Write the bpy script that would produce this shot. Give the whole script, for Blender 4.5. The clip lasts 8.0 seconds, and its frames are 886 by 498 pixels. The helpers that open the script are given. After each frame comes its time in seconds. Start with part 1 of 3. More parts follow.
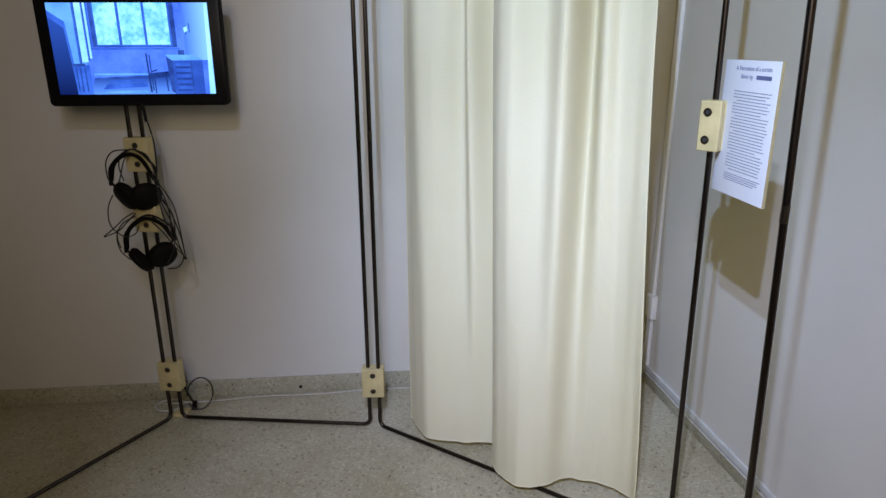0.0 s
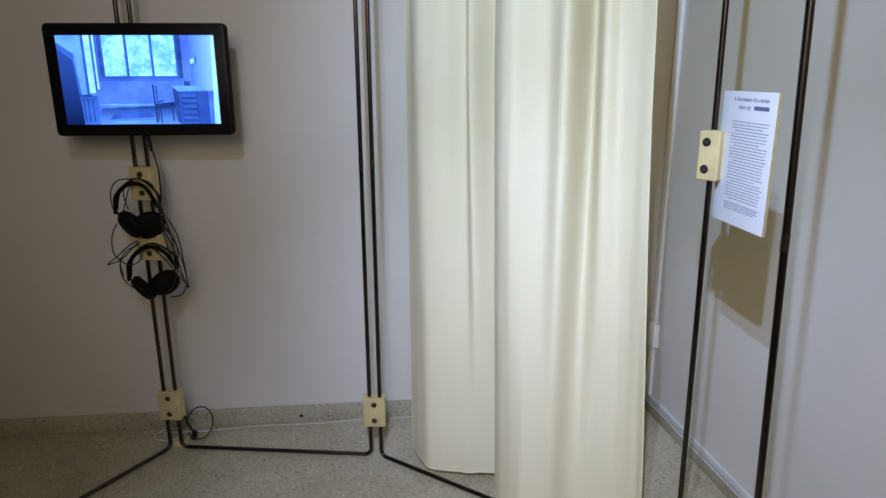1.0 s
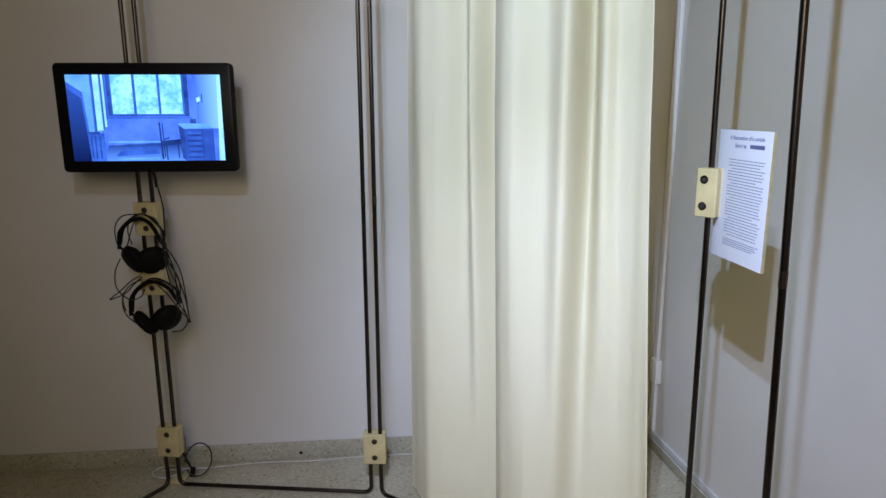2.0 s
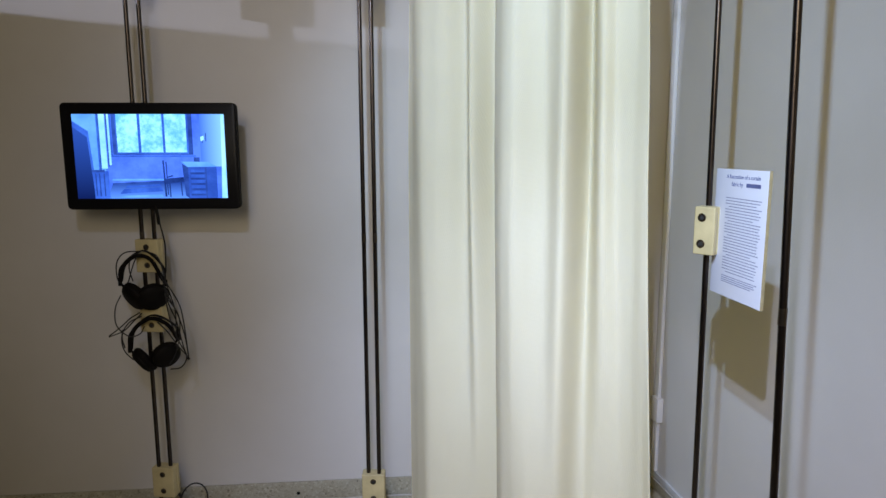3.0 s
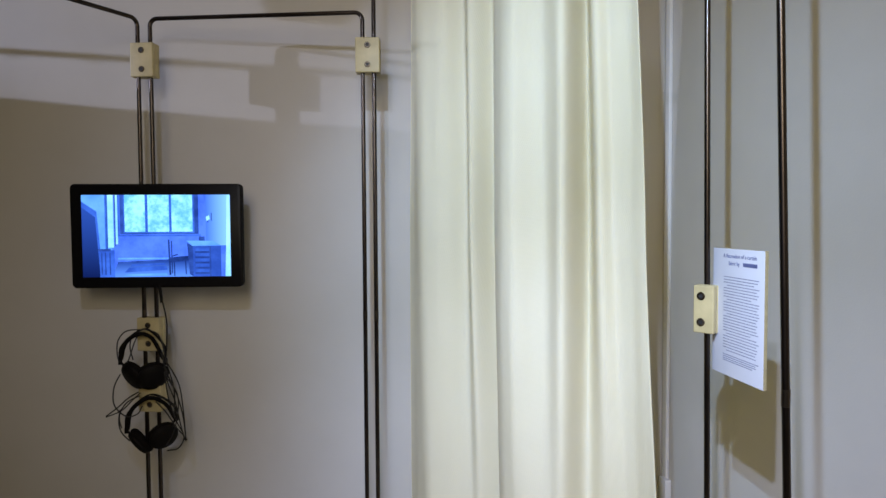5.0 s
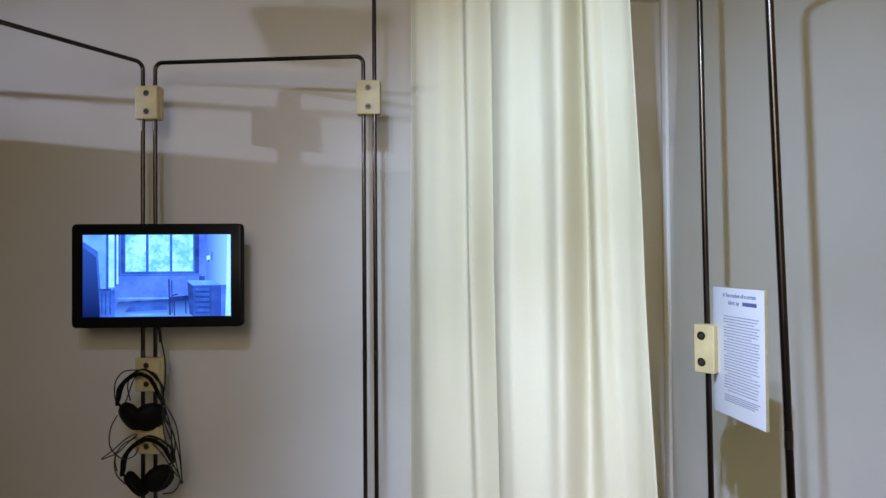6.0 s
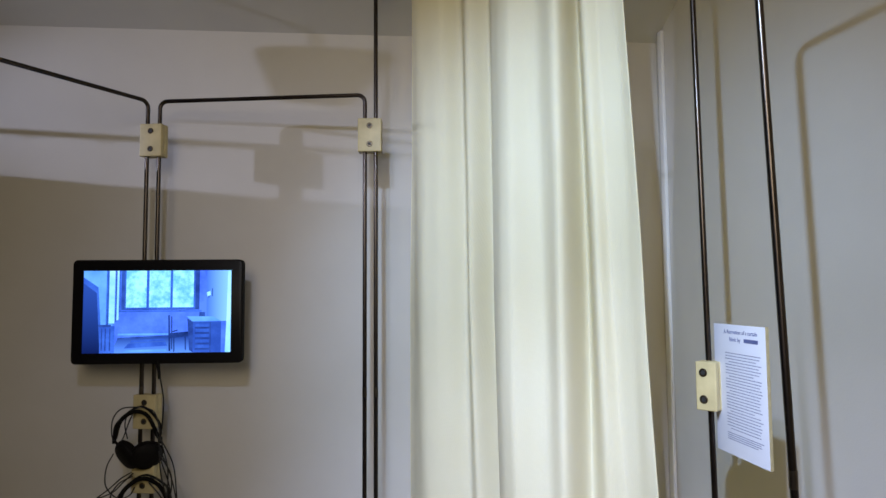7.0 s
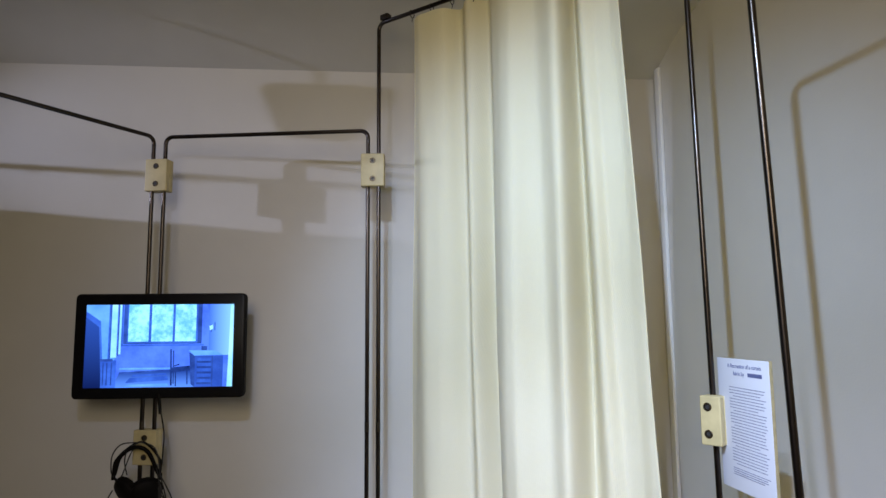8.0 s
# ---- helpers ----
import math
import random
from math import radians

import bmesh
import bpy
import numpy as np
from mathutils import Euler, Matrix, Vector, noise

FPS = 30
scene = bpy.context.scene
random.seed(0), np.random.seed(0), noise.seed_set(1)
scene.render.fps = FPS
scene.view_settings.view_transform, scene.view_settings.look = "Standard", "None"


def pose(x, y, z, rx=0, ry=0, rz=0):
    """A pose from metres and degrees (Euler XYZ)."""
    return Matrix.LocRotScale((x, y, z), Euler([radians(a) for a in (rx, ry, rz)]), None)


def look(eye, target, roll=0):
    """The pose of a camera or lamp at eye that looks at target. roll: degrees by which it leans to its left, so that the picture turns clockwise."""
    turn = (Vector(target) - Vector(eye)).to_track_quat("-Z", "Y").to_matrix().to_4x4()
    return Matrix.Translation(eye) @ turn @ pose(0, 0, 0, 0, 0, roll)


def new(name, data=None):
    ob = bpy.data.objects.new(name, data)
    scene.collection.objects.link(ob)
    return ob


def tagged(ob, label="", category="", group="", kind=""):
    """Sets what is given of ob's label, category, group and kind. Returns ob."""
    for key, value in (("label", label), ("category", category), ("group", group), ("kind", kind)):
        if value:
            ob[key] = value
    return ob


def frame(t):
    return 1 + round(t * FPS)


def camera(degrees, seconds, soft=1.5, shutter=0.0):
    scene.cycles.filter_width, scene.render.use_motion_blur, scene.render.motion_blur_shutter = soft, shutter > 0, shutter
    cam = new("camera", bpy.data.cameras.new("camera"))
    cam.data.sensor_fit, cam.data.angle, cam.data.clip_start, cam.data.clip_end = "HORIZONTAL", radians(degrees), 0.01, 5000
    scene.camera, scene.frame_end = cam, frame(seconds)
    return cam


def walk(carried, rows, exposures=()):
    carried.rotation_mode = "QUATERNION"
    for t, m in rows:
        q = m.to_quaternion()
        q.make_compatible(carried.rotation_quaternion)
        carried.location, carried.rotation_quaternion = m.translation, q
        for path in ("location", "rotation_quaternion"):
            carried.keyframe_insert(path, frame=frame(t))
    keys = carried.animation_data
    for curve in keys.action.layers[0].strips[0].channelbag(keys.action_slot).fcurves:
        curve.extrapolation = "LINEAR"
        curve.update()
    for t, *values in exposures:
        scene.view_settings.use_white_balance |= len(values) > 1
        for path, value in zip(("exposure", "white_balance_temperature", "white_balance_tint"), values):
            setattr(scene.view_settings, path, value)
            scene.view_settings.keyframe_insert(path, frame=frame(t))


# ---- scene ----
cam = camera(68.3, 8.0)
PATH = [
    (0, (0.082, -0.035, 1.378), (0.055, 1.871, 0.775), -0.2),
    (0.5, (0.074, -0.041, 1.38), (0.052, 1.877, 0.813), -0.2),
    (1, (0.078, -0.043, 1.38), (0.049, 1.888, 0.86), -0.2),
    (1.5, (0.082, -0.047, 1.384), (0.046, 1.897, 0.913), -0.2),
    (3, (0.076, -0.063, 1.39), (0.045, 1.912, 1.082), -0.1),
    (3.5, (0.076, -0.065, 1.394), (0.043, 1.919, 1.142), -0.2),
    (4, (0.074, -0.069, 1.401), (0.043, 1.921, 1.204), -0.3),
    (5.5, (0.078, -0.081, 1.41), (0.042, 1.918, 1.38), -0.3),
    (6, (0.08, -0.083, 1.413), (0.044, 1.916, 1.441), -0.4),
    (6.5, (0.084, -0.085, 1.415), (0.046, 1.913, 1.496), -0.5),
    (7, (0.084, -0.087, 1.416), (0.044, 1.908, 1.551), -0.4),
    (7.5, (0.08, -0.093, 1.418), (0.042, 1.898, 1.606), -0.5),
    (8, (0.071, -0.101, 1.423), (0.037, 1.885, 1.653), -0.5),
]
walk(cam, [(t, look(eye, target, roll)) for t, eye, target, roll in PATH])

# ---- light: a dim room, cool gallery spotlights over an added warm fill ----
world = bpy.data.worlds.new("world")
scene.world = world
world.use_nodes = True
world.node_tree.nodes["Background"].inputs[0].default_value = (0.9, 0.92, 1.0, 1)
world.node_tree.nodes["Background"].inputs[1].default_value = 0.0


def spot(name, eye, target, watts, degrees, blend, radius, color):
    data = bpy.data.lights.new(name, "SPOT")
    data.energy, data.spot_size, data.spot_blend, data.shadow_soft_size, data.color = watts, radians(degrees), blend, radius, color
    ob = new(name, data)
    ob.matrix_world = look(eye, target)
    return ob


LAMP_A = Vector((-0.135, -0.10, 2.40))
LAMP_D = Vector((-0.25, -0.10, 2.43))
LAMP_B = Vector((-0.015, -0.10, 2.13))
LAMP_C = Vector((-3.729, 0.760, 2.356))
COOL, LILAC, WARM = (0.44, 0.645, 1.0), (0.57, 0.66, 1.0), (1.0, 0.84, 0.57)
spot("spotlight_beam", LAMP_A, (0.46, 1.70, 1.47), 218, 60, 1.0, 0.016, COOL)
spot("spotlight_beam", LAMP_D, (-0.30, 2.32, 1.15), 46, 62, 1.0, 0.022, LILAC)
spot("spotlight_beam", LAMP_B, (0.44, 1.50, 0.0), 235, 70, 1.0, 0.015, LILAC)
spot("spotlight_beam", LAMP_C, (-0.65, 2.37, 2.02), 250, 24, 1.0, 0.018, (0.64, 0.70, 1.0))


def soft_fill(name, eye, target, watts, size, spread, color):
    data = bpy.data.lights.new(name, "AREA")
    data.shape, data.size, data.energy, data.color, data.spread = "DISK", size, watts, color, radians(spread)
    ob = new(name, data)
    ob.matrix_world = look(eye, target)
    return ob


# Unseen disc behind the camera, added to supply the room's warm ambient light.
soft_fill("warm_fill", (-0.15, -1.15, 2.28), (0.95, 1.7, 1.65), 23.5, 1.3, 135, WARM)


# ---- materials ----
def material(name):
    m = bpy.data.materials.new(name)
    m.use_nodes = True
    nodes, links = m.node_tree.nodes, m.node_tree.links
    return m, nodes, links, nodes["Principled BSDF"]


def node(nodes, kind, **values):
    n = nodes.new(kind)
    for key, value in values.items():
        n.inputs[key.replace("_", " ")].default_value = value
    return n


def ramp(nodes, links, fac, stops):
    n = nodes.new("ShaderNodeValToRGB")
    while len(n.color_ramp.elements) < len(stops):
        n.color_ramp.elements.new(0.5)
    for el, (p, c) in zip(n.color_ramp.elements, stops):
        el.position, el.color = p, (*c, 1)
    links.new(fac, n.inputs[0])
    return n.outputs[0]


def bump(nodes, links, bsdf, height, strength, distance):
    n = nodes.new("ShaderNodeBump")
    n.inputs["Strength"].default_value, n.inputs["Distance"].default_value = strength, distance
    links.new(height, n.inputs["Height"])
    links.new(n.outputs[0], bsdf.inputs["Normal"])


def paint(name, low, high, rough=0.6, grain=0.0006, patch=2.2):
    """Wall paint or plain coating: slow patches, roller grain."""
    m, nodes, links, bsdf = material(name)
    co = nodes.new("ShaderNodeTexCoord")
    big = node(nodes, "ShaderNodeTexNoise", Scale=patch, Detail=4.0, Roughness=0.6)
    fine = node(nodes, "ShaderNodeTexNoise", Scale=170.0, Detail=3.0)
    links.new(co.outputs["Object"], big.inputs["Vector"])
    links.new(co.outputs["Object"], fine.inputs["Vector"])
    links.new(ramp(nodes, links, big.outputs[0], [(0.3, low), (0.7, high)]), bsdf.inputs["Base Color"])
    bsdf.inputs["Roughness"].default_value = rough
    bump(nodes, links, bsdf, fine.outputs[0], 0.5, grain)
    return m


def terrazzo(name, tint):
    m, nodes, links, bsdf = material(name)
    co = nodes.new("ShaderNodeTexCoord")
    chips = node(nodes, "ShaderNodeTexVoronoi", Scale=150.0)
    small = node(nodes, "ShaderNodeTexVoronoi", Scale=130.0)
    stain = node(nodes, "ShaderNodeTexNoise", Scale=3.0, Detail=5.0)
    for n in (chips, small, stain):
        links.new(co.outputs["Object"], n.inputs["Vector"])
    hue = nodes.new("ShaderNodeSeparateColor")
    links.new(chips.outputs["Color"], hue.inputs[0])
    a = tint
    base = ramp(nodes, links, hue.outputs[0], [(0.0, (0.29 * a[0], 0.265 * a[1], 0.22 * a[2])), (0.05, (0.355 * a[0], 0.335 * a[1], 0.28 * a[2])), (0.3, (0.40 * a[0], 0.38 * a[1], 0.33 * a[2])),
                                               (0.85, (0.435 * a[0], 0.415 * a[1], 0.36 * a[2])), (1.0, (0.53 * a[0], 0.51 * a[1], 0.46 * a[2]))])
    hue2 = nodes.new("ShaderNodeSeparateColor")
    links.new(small.outputs["Color"], hue2.inputs[0])
    grit = ramp(nodes, links, hue2.outputs[1], [(0.0, (0.50, 0.47, 0.42)), (0.02, (0.70, 0.67, 0.62)), (0.04, (0.95, 0.95, 0.94)), (0.9, (1.03, 1.03, 1.02))])
    dirt = ramp(nodes, links, stain.outputs[0], [(0.3, (0.74, 0.71, 0.62)), (0.65, (1, 1, 1))])
    col = base
    for other in (grit, dirt):
        mix = nodes.new("ShaderNodeMix")
        mix.data_type, mix.blend_type = "RGBA", "MULTIPLY"
        mix.inputs["Factor"].default_value = 1
        links.new(col, mix.inputs["A"])
        links.new(other, mix.inputs["B"])
        col = mix.outputs["Result"]
    links.new(col, bsdf.inputs["Base Color"])
    bsdf.inputs["Roughness"].default_value = 0.42
    bump(nodes, links, bsdf, stain.outputs[0], 0.1, 0.002)
    return m


def metal(name, low, high, rough, metallic=1.0):
    m, nodes, links, bsdf = material(name)
    co = nodes.new("ShaderNodeTexCoord")
    n = node(nodes, "ShaderNodeTexNoise", Scale=6.0, Detail=4.0, Roughness=0.5)
    links.new(co.outputs["Object"], n.inputs["Vector"])
    links.new(ramp(nodes, links, n.outputs[0], [(0.35, low), (0.7, high)]), bsdf.inputs["Base Color"])
    bsdf.inputs["Metallic"].default_value = metallic
    rr = nodes.new("ShaderNodeMapRange")
    rr.inputs["To Min"].default_value, rr.inputs["To Max"].default_value = rough * 0.92, rough * 1.1
    links.new(n.outputs[0], rr.inputs["Value"])
    links.new(rr.outputs[0], bsdf.inputs["Roughness"])
    return m


def plastic(name, color, rough=0.45, scale=60.0, shine=0.5):
    m, nodes, links, bsdf = material(name)
    co = nodes.new("ShaderNodeTexCoord")
    n = node(nodes, "ShaderNodeTexNoise", Scale=scale, Detail=4.0)
    links.new(co.outputs["Object"], n.inputs["Vector"])
    links.new(ramp(nodes, links, n.outputs[0], [(0.3, tuple(c * 0.86 for c in color)), (0.7, tuple(min(1, c * 1.08) for c in color))]), bsdf.inputs["Base Color"])
    bsdf.inputs["Roughness"].default_value = rough
    bsdf.inputs["Specular IOR Level"].default_value = shine
    bump(nodes, links, bsdf, n.outputs[0], 0.15, 0.0004)
    return m


def glow(name, dark, light=None, scale=20.0, strength=1.3, along=None):
    """One tone of the lit display: even, mottled, or graded along an axis of its own mesh."""
    m = bpy.data.materials.new(name)
    m.use_nodes = True
    nodes, links = m.node_tree.nodes, m.node_tree.links
    nodes.remove(nodes["Principled BSDF"])
    em = nodes.new("ShaderNodeEmission")
    em.inputs["Strength"].default_value = strength
    em.inputs["Color"].default_value = (*dark, 1)
    if light:
        co = nodes.new("ShaderNodeTexCoord")
        if along is None:
            n = node(nodes, "ShaderNodeTexNoise", Scale=scale, Detail=5.0, Roughness=0.65)
            links.new(co.outputs["Object"], n.inputs["Vector"])
            fac, lo, hi = n.outputs[0], 0.38, 0.62
        else:
            sep = nodes.new("ShaderNodeSeparateXYZ")
            links.new(co.outputs["Generated"], sep.inputs[0])
            fac, lo, hi = sep.outputs[along], 0.0, 1.0
        links.new(ramp(nodes, links, fac, [(lo, dark), (hi, light)]), em.inputs["Color"])
    links.new(em.outputs[0], nodes["Material Output"].inputs["Surface"])
    return m


def cloth(name):
    """Heavy cream cotton with a diagonal rib; some light passes through."""
    m, nodes, links, bsdf = material(name)
    uv = nodes.new("ShaderNodeUVMap")
    turn = nodes.new("ShaderNodeMapping")
    turn.inputs["Rotation"].default_value = (0, 0, radians(14))
    links.new(uv.outputs[0], turn.inputs["Vector"])
    rib = node(nodes, "ShaderNodeTexWave", Scale=54.0, Distortion=1.0, Detail=3.0, Detail_Scale=2.0)
    weave = node(nodes, "ShaderNodeTexNoise", Scale=420.0, Detail=2.0)
    fade = node(nodes, "ShaderNodeTexNoise", Scale=4.0, Detail=3.0)
    links.new(turn.outputs[0], rib.inputs["Vector"])
    links.new(uv.outputs[0], weave.inputs["Vector"])
    links.new(uv.outputs[0], fade.inputs["Vector"])
    links.new(ramp(nodes, links, fade.outputs[0], [(0.3, (0.84, 0.815, 0.68)), (0.7, (0.865, 0.845, 0.73))]), bsdf.inputs["Base Color"])
    add = nodes.new("ShaderNodeMath")
    add.operation = "MULTIPLY_ADD"
    add.inputs[1].default_value = 0.35
    links.new(weave.outputs[0], add.inputs[0])
    links.new(rib.outputs[0], add.inputs[2])
    bump(nodes, links, bsdf, add.outputs[0], 0.5, 0.0014)
    bsdf.inputs["Roughness"].default_value = 0.9
    bsdf.inputs["Sheen Weight"].default_value = 0.15
    thru = nodes.new("ShaderNodeBsdfTranslucent")
    thru.inputs["Color"].default_value = (1.0, 0.89, 0.22, 1)
    mix = nodes.new("ShaderNodeMixShader")
    mix.inputs[0].default_value = 0.40
    links.new(bsdf.outputs[0], mix.inputs[1])
    links.new(thru.outputs[0], mix.inputs[2])
    links.new(mix.outputs[0], nodes["Material Output"].inputs["Surface"])
    return m


WALL = paint("wall_paint", (0.525, 0.50, 0.463), (0.565, 0.54, 0.507))
CEILING = paint("ceiling_paint", (0.48, 0.467, 0.447), (0.53, 0.517, 0.495), 0.8)
FLOOR = terrazzo("terrazzo", (0.98, 0.95, 0.83))
SKIRTING = terrazzo("skirting_terrazzo", (0.92, 0.92, 0.85))
GREY_SKIRTING = paint("grey_painted_skirting", (0.50, 0.50, 0.50), (0.60, 0.60, 0.60), 0.5, 0.0004, 9.0)
STEEL = metal("brown_black_steel", (0.040, 0.031, 0.025), (0.064, 0.051, 0.043), 0.30)
STEEL.node_tree.nodes["Principled BSDF"].inputs["Coat Weight"].default_value = 0.22
STEEL.node_tree.nodes["Principled BSDF"].inputs["Coat Roughness"].default_value = 0.13
BOLT = metal("bolt_steel", (0.055, 0.042, 0.028), (0.13, 0.10, 0.065), 0.42)
WORN = metal("worn_steel", (0.07, 0.055, 0.04), (0.16, 0.13, 0.10), 0.3)
SOCKET = plastic("bolt_recess", (0.02, 0.018, 0.015), 0.6)
CREAM = plastic("cream_block", (0.49, 0.405, 0.205), 0.5, 25.0)
CLOTH = cloth("cream_twill")
BOARD = paint("white_board", (0.67, 0.68, 0.74), (0.71, 0.72, 0.78), 0.55, 0.0001, 6.0)
BOARD_CORE = plastic("board_core", (0.30, 0.25, 0.13), 0.8)
INK = plastic("blue_black_ink", (0.11, 0.13, 0.28), 0.7)
PALE_INK = plastic("grey_ink", (0.22, 0.235, 0.34), 0.7)
BLACK = plastic("black_plastic", (0.0055, 0.0045, 0.0038), 0.6, 60.0, 0.10)
SATIN = plastic("black_leatherette", (0.0055, 0.0043, 0.0036), 0.8, 120.0, 0.08)
GLOSS = plastic("black_gloss_bezel", (0.006, 0.0055, 0.006), 0.4, 60.0, 0.12)
CABLE = plastic("black_cable_sheath", (0.008, 0.007, 0.006), 0.6)
WHITE_CABLE = plastic("white_cable_sheath", (0.52, 0.50, 0.47), 0.5)
TRUNKING = paint("white_trunking", (0.66, 0.65, 0.64), (0.70, 0.69, 0.68), 0.5, 0.0001, 5.0)


# ---- mesh tools ----
def finish(name, bm, mat, parent=None, label="", smooth=True):
    me = bpy.data.meshes.new(name)
    bm.to_mesh(me)
    bm.free()
    me.materials.append(mat)
    if smooth:
        me.polygons.foreach_set("use_smooth", [True] * len(me.polygons))
        me.set_sharp_from_angle(angle=radians(38))
    ob = new(name, me)
    if parent:
        ob.parent = parent
    return tagged(ob, label) if label else ob


def part(name, bm, mat, parent, label=""):
    return finish(name, bm, mat, parent, label)


def block(sx, sy, sz, bevel=0.0, m=None, segments=2):
    """A box, its middle at the origin of m, with rounded edges."""
    bm = bmesh.new()
    bmesh.ops.create_cube(bm, size=1, matrix=Matrix.Diagonal((sx, sy, sz, 1)))
    if bevel:
        bmesh.ops.bevel(bm, geom=bm.edges[:], offset=bevel, segments=segments, affect="EDGES", profile=0.6)
    if m:
        bm.transform(m)
    return bm


def lathe(profile, m, seg=20):
    """A body of revolution round the z axis of m, from (radius, height) pairs."""
    bm = bmesh.new()
    rings = []
    for r, h in profile:
        if r < 1e-6:
            rings.append([bm.verts.new(m @ Vector((0, 0, h)))])
        else:
            rings.append([bm.verts.new(m @ Vector((r * math.cos(2 * math.pi * i / seg), r * math.sin(2 * math.pi * i / seg), h))) for i in range(seg)])
    for a, b in zip(rings, rings[1:]):
        for i in range(seg):
            j = (i + 1) % seg
            quad = [a[i % len(a)], a[j % len(a)], b[j % len(b)], b[i % len(b)]]
            quad = list(dict.fromkeys(quad))
            if len(quad) > 2:
                bm.faces.new(quad)
    bmesh.ops.recalc_face_normals(bm, faces=bm.faces[:])
    return bm


def sweep(points, radius, seg=10, flat=1.0):
    """A round (or flattened) rod along a line of points, closed at its ends."""
    pts = [Vector(p) for p in points]
    bm = bmesh.new()
    rings, side = [], None
    for i, p in enumerate(pts):
        way = (pts[min(i + 1, len(pts) - 1)] - pts[max(i - 1, 0)]).normalized()
        if side is None:
            side = way.orthogonal().normalized()
        side = (side - way * side.dot(way)).normalized()
        up = way.cross(side)
        rings.append([bm.verts.new(p + radius * (math.cos(2 * math.pi * k / seg) * side + flat * math.sin(2 * math.pi * k / seg) * up)) for k in range(seg)])
    for a, b in zip(rings, rings[1:]):
        for k in range(seg):
            bm.faces.new((a[k], a[(k + 1) % seg], b[(k + 1) % seg], b[k]))
    bm.faces.new(rings[0][::-1])
    bm.faces.new(rings[-1])
    bmesh.ops.recalc_face_normals(bm, faces=bm.faces[:])
    return bm


def curve_through(points, steps=8):
    """A smooth line (Catmull-Rom) through a few points."""
    p = [Vector(q) for q in points]
    p = [2 * p[0] - p[1]] + p + [2 * p[-1] - p[-2]]
    out = []
    for i in range(1, len(p) - 2):
        for k in range(steps):
            t = k / steps
            out.append(0.5 * (2 * p[i] + (p[i + 1] - p[i - 1]) * t + (2 * p[i - 1] - 5 * p[i] + 4 * p[i + 1] - p[i + 2]) * t * t
                              + (3 * p[i] - p[i - 1] - 3 * p[i + 1] + p[i + 2]) * t ** 3))
    return out + [p[-2]]


def thing(name, place, label, category, group=""):
    ob = new(name)
    ob.location = place
    ob.empty_display_size = 0.1
    return tagged(ob, label, category, group)


# ---- the room: turned from the camera's first heading ----
ROOM = pose(-0.031, -0.024, 0, 0, 0, 6.2)
RIGHT, BACK, LEFT, REAR = 1.225, 2.431, -4.4, -4.6
CEIL, COVE = 2.590, 2.424
EAST = ROOM @ pose(RIGHT, 2.06, 0, 0, 0, 3.6)  # the side wall stands a little out of square


def in_room(a, b, z=0.0):
    return ROOM @ Vector((a, b, z))


def on_east(d, b, z=0.0):
    """A place d metres before the side wall."""
    return EAST @ Vector((-d, b - 2.06, z))


def slab(name, a0, a1, b0, b1, z0, z1, mat, label, base=ROOM):
    ob = finish(name, block(a1 - a0, b1 - b0, z1 - z0), mat, smooth=False)
    ob.matrix_world = base @ pose((a0 + a1) / 2, (b0 + b1) / 2, (z0 + z1) / 2)
    return tagged(ob, label, name.split("_")[0], kind="structure")


slab("floor", LEFT - 0.15, RIGHT + 0.75, REAR - 0.15, BACK + 0.15, -0.12, 0.0, FLOOR, "beige terrazzo floor with small dark and pale chips")
slab("wall_north", LEFT - 0.15, RIGHT + 0.15, BACK, BACK + 0.15, 0.0, 2.7, WALL, "off-white painted plaster wall behind the frames")
slab("wall_east", 0.0, 0.15, -6.7, 0.364, 0.0, 2.7, WALL, "off-white painted plaster wall beside the curtain", EAST)
slab("wall_west", LEFT - 0.15, LEFT, REAR, BACK, 0.0, 2.7, WALL, "off-white painted plaster wall of the gallery")
slab("wall_south", LEFT - 0.15, RIGHT + 0.6, REAR - 0.15, REAR, 0.0, 2.7, WALL, "off-white painted plaster wall of the gallery")

bm = bmesh.new()
profile = [(BACK, COVE), (BACK - 0.075, COVE + 0.045), (BACK - 0.17, COVE + 0.090), (BACK - 0.29, COVE + 0.130), (BACK - 0.43, COVE + 0.155), (BACK - 0.58, CEIL), (REAR, CEIL), (REAR, CEIL + 0.15), (BACK, CEIL + 0.15)]
ends = [[bm.verts.new(in_room(a, b, z)) for b, z in profile] for a in (LEFT, RIGHT + 0.6)]
for i in range(len(profile)):
    j = (i + 1) % len(profile)
    bm.faces.new((ends[0][i], ends[0][j], ends[1][j], ends[1][i]))
bm.faces.new(ends[0])
bm.faces.new(ends[1][::-1])
bmesh.ops.recalc_face_normals(bm, faces=bm.faces[:])
tagged(finish("ceiling", bm, CEILING), "greyish plaster ceiling with a rounded cove along the wall", "ceiling", kind="structure")


def skirting(name, a0, a1, b0, b1, low, high, mat, label, base=ROOM):
    bm = block(a1 - a0, b1 - b0, high - low, 0.003)
    ob = finish(name, bm, mat)
    ob.matrix_world = base @ pose((a0 + a1) / 2, (b0 + b1) / 2, (low + high) / 2)
    return tagged(ob, label, "baseboard", kind="structure")


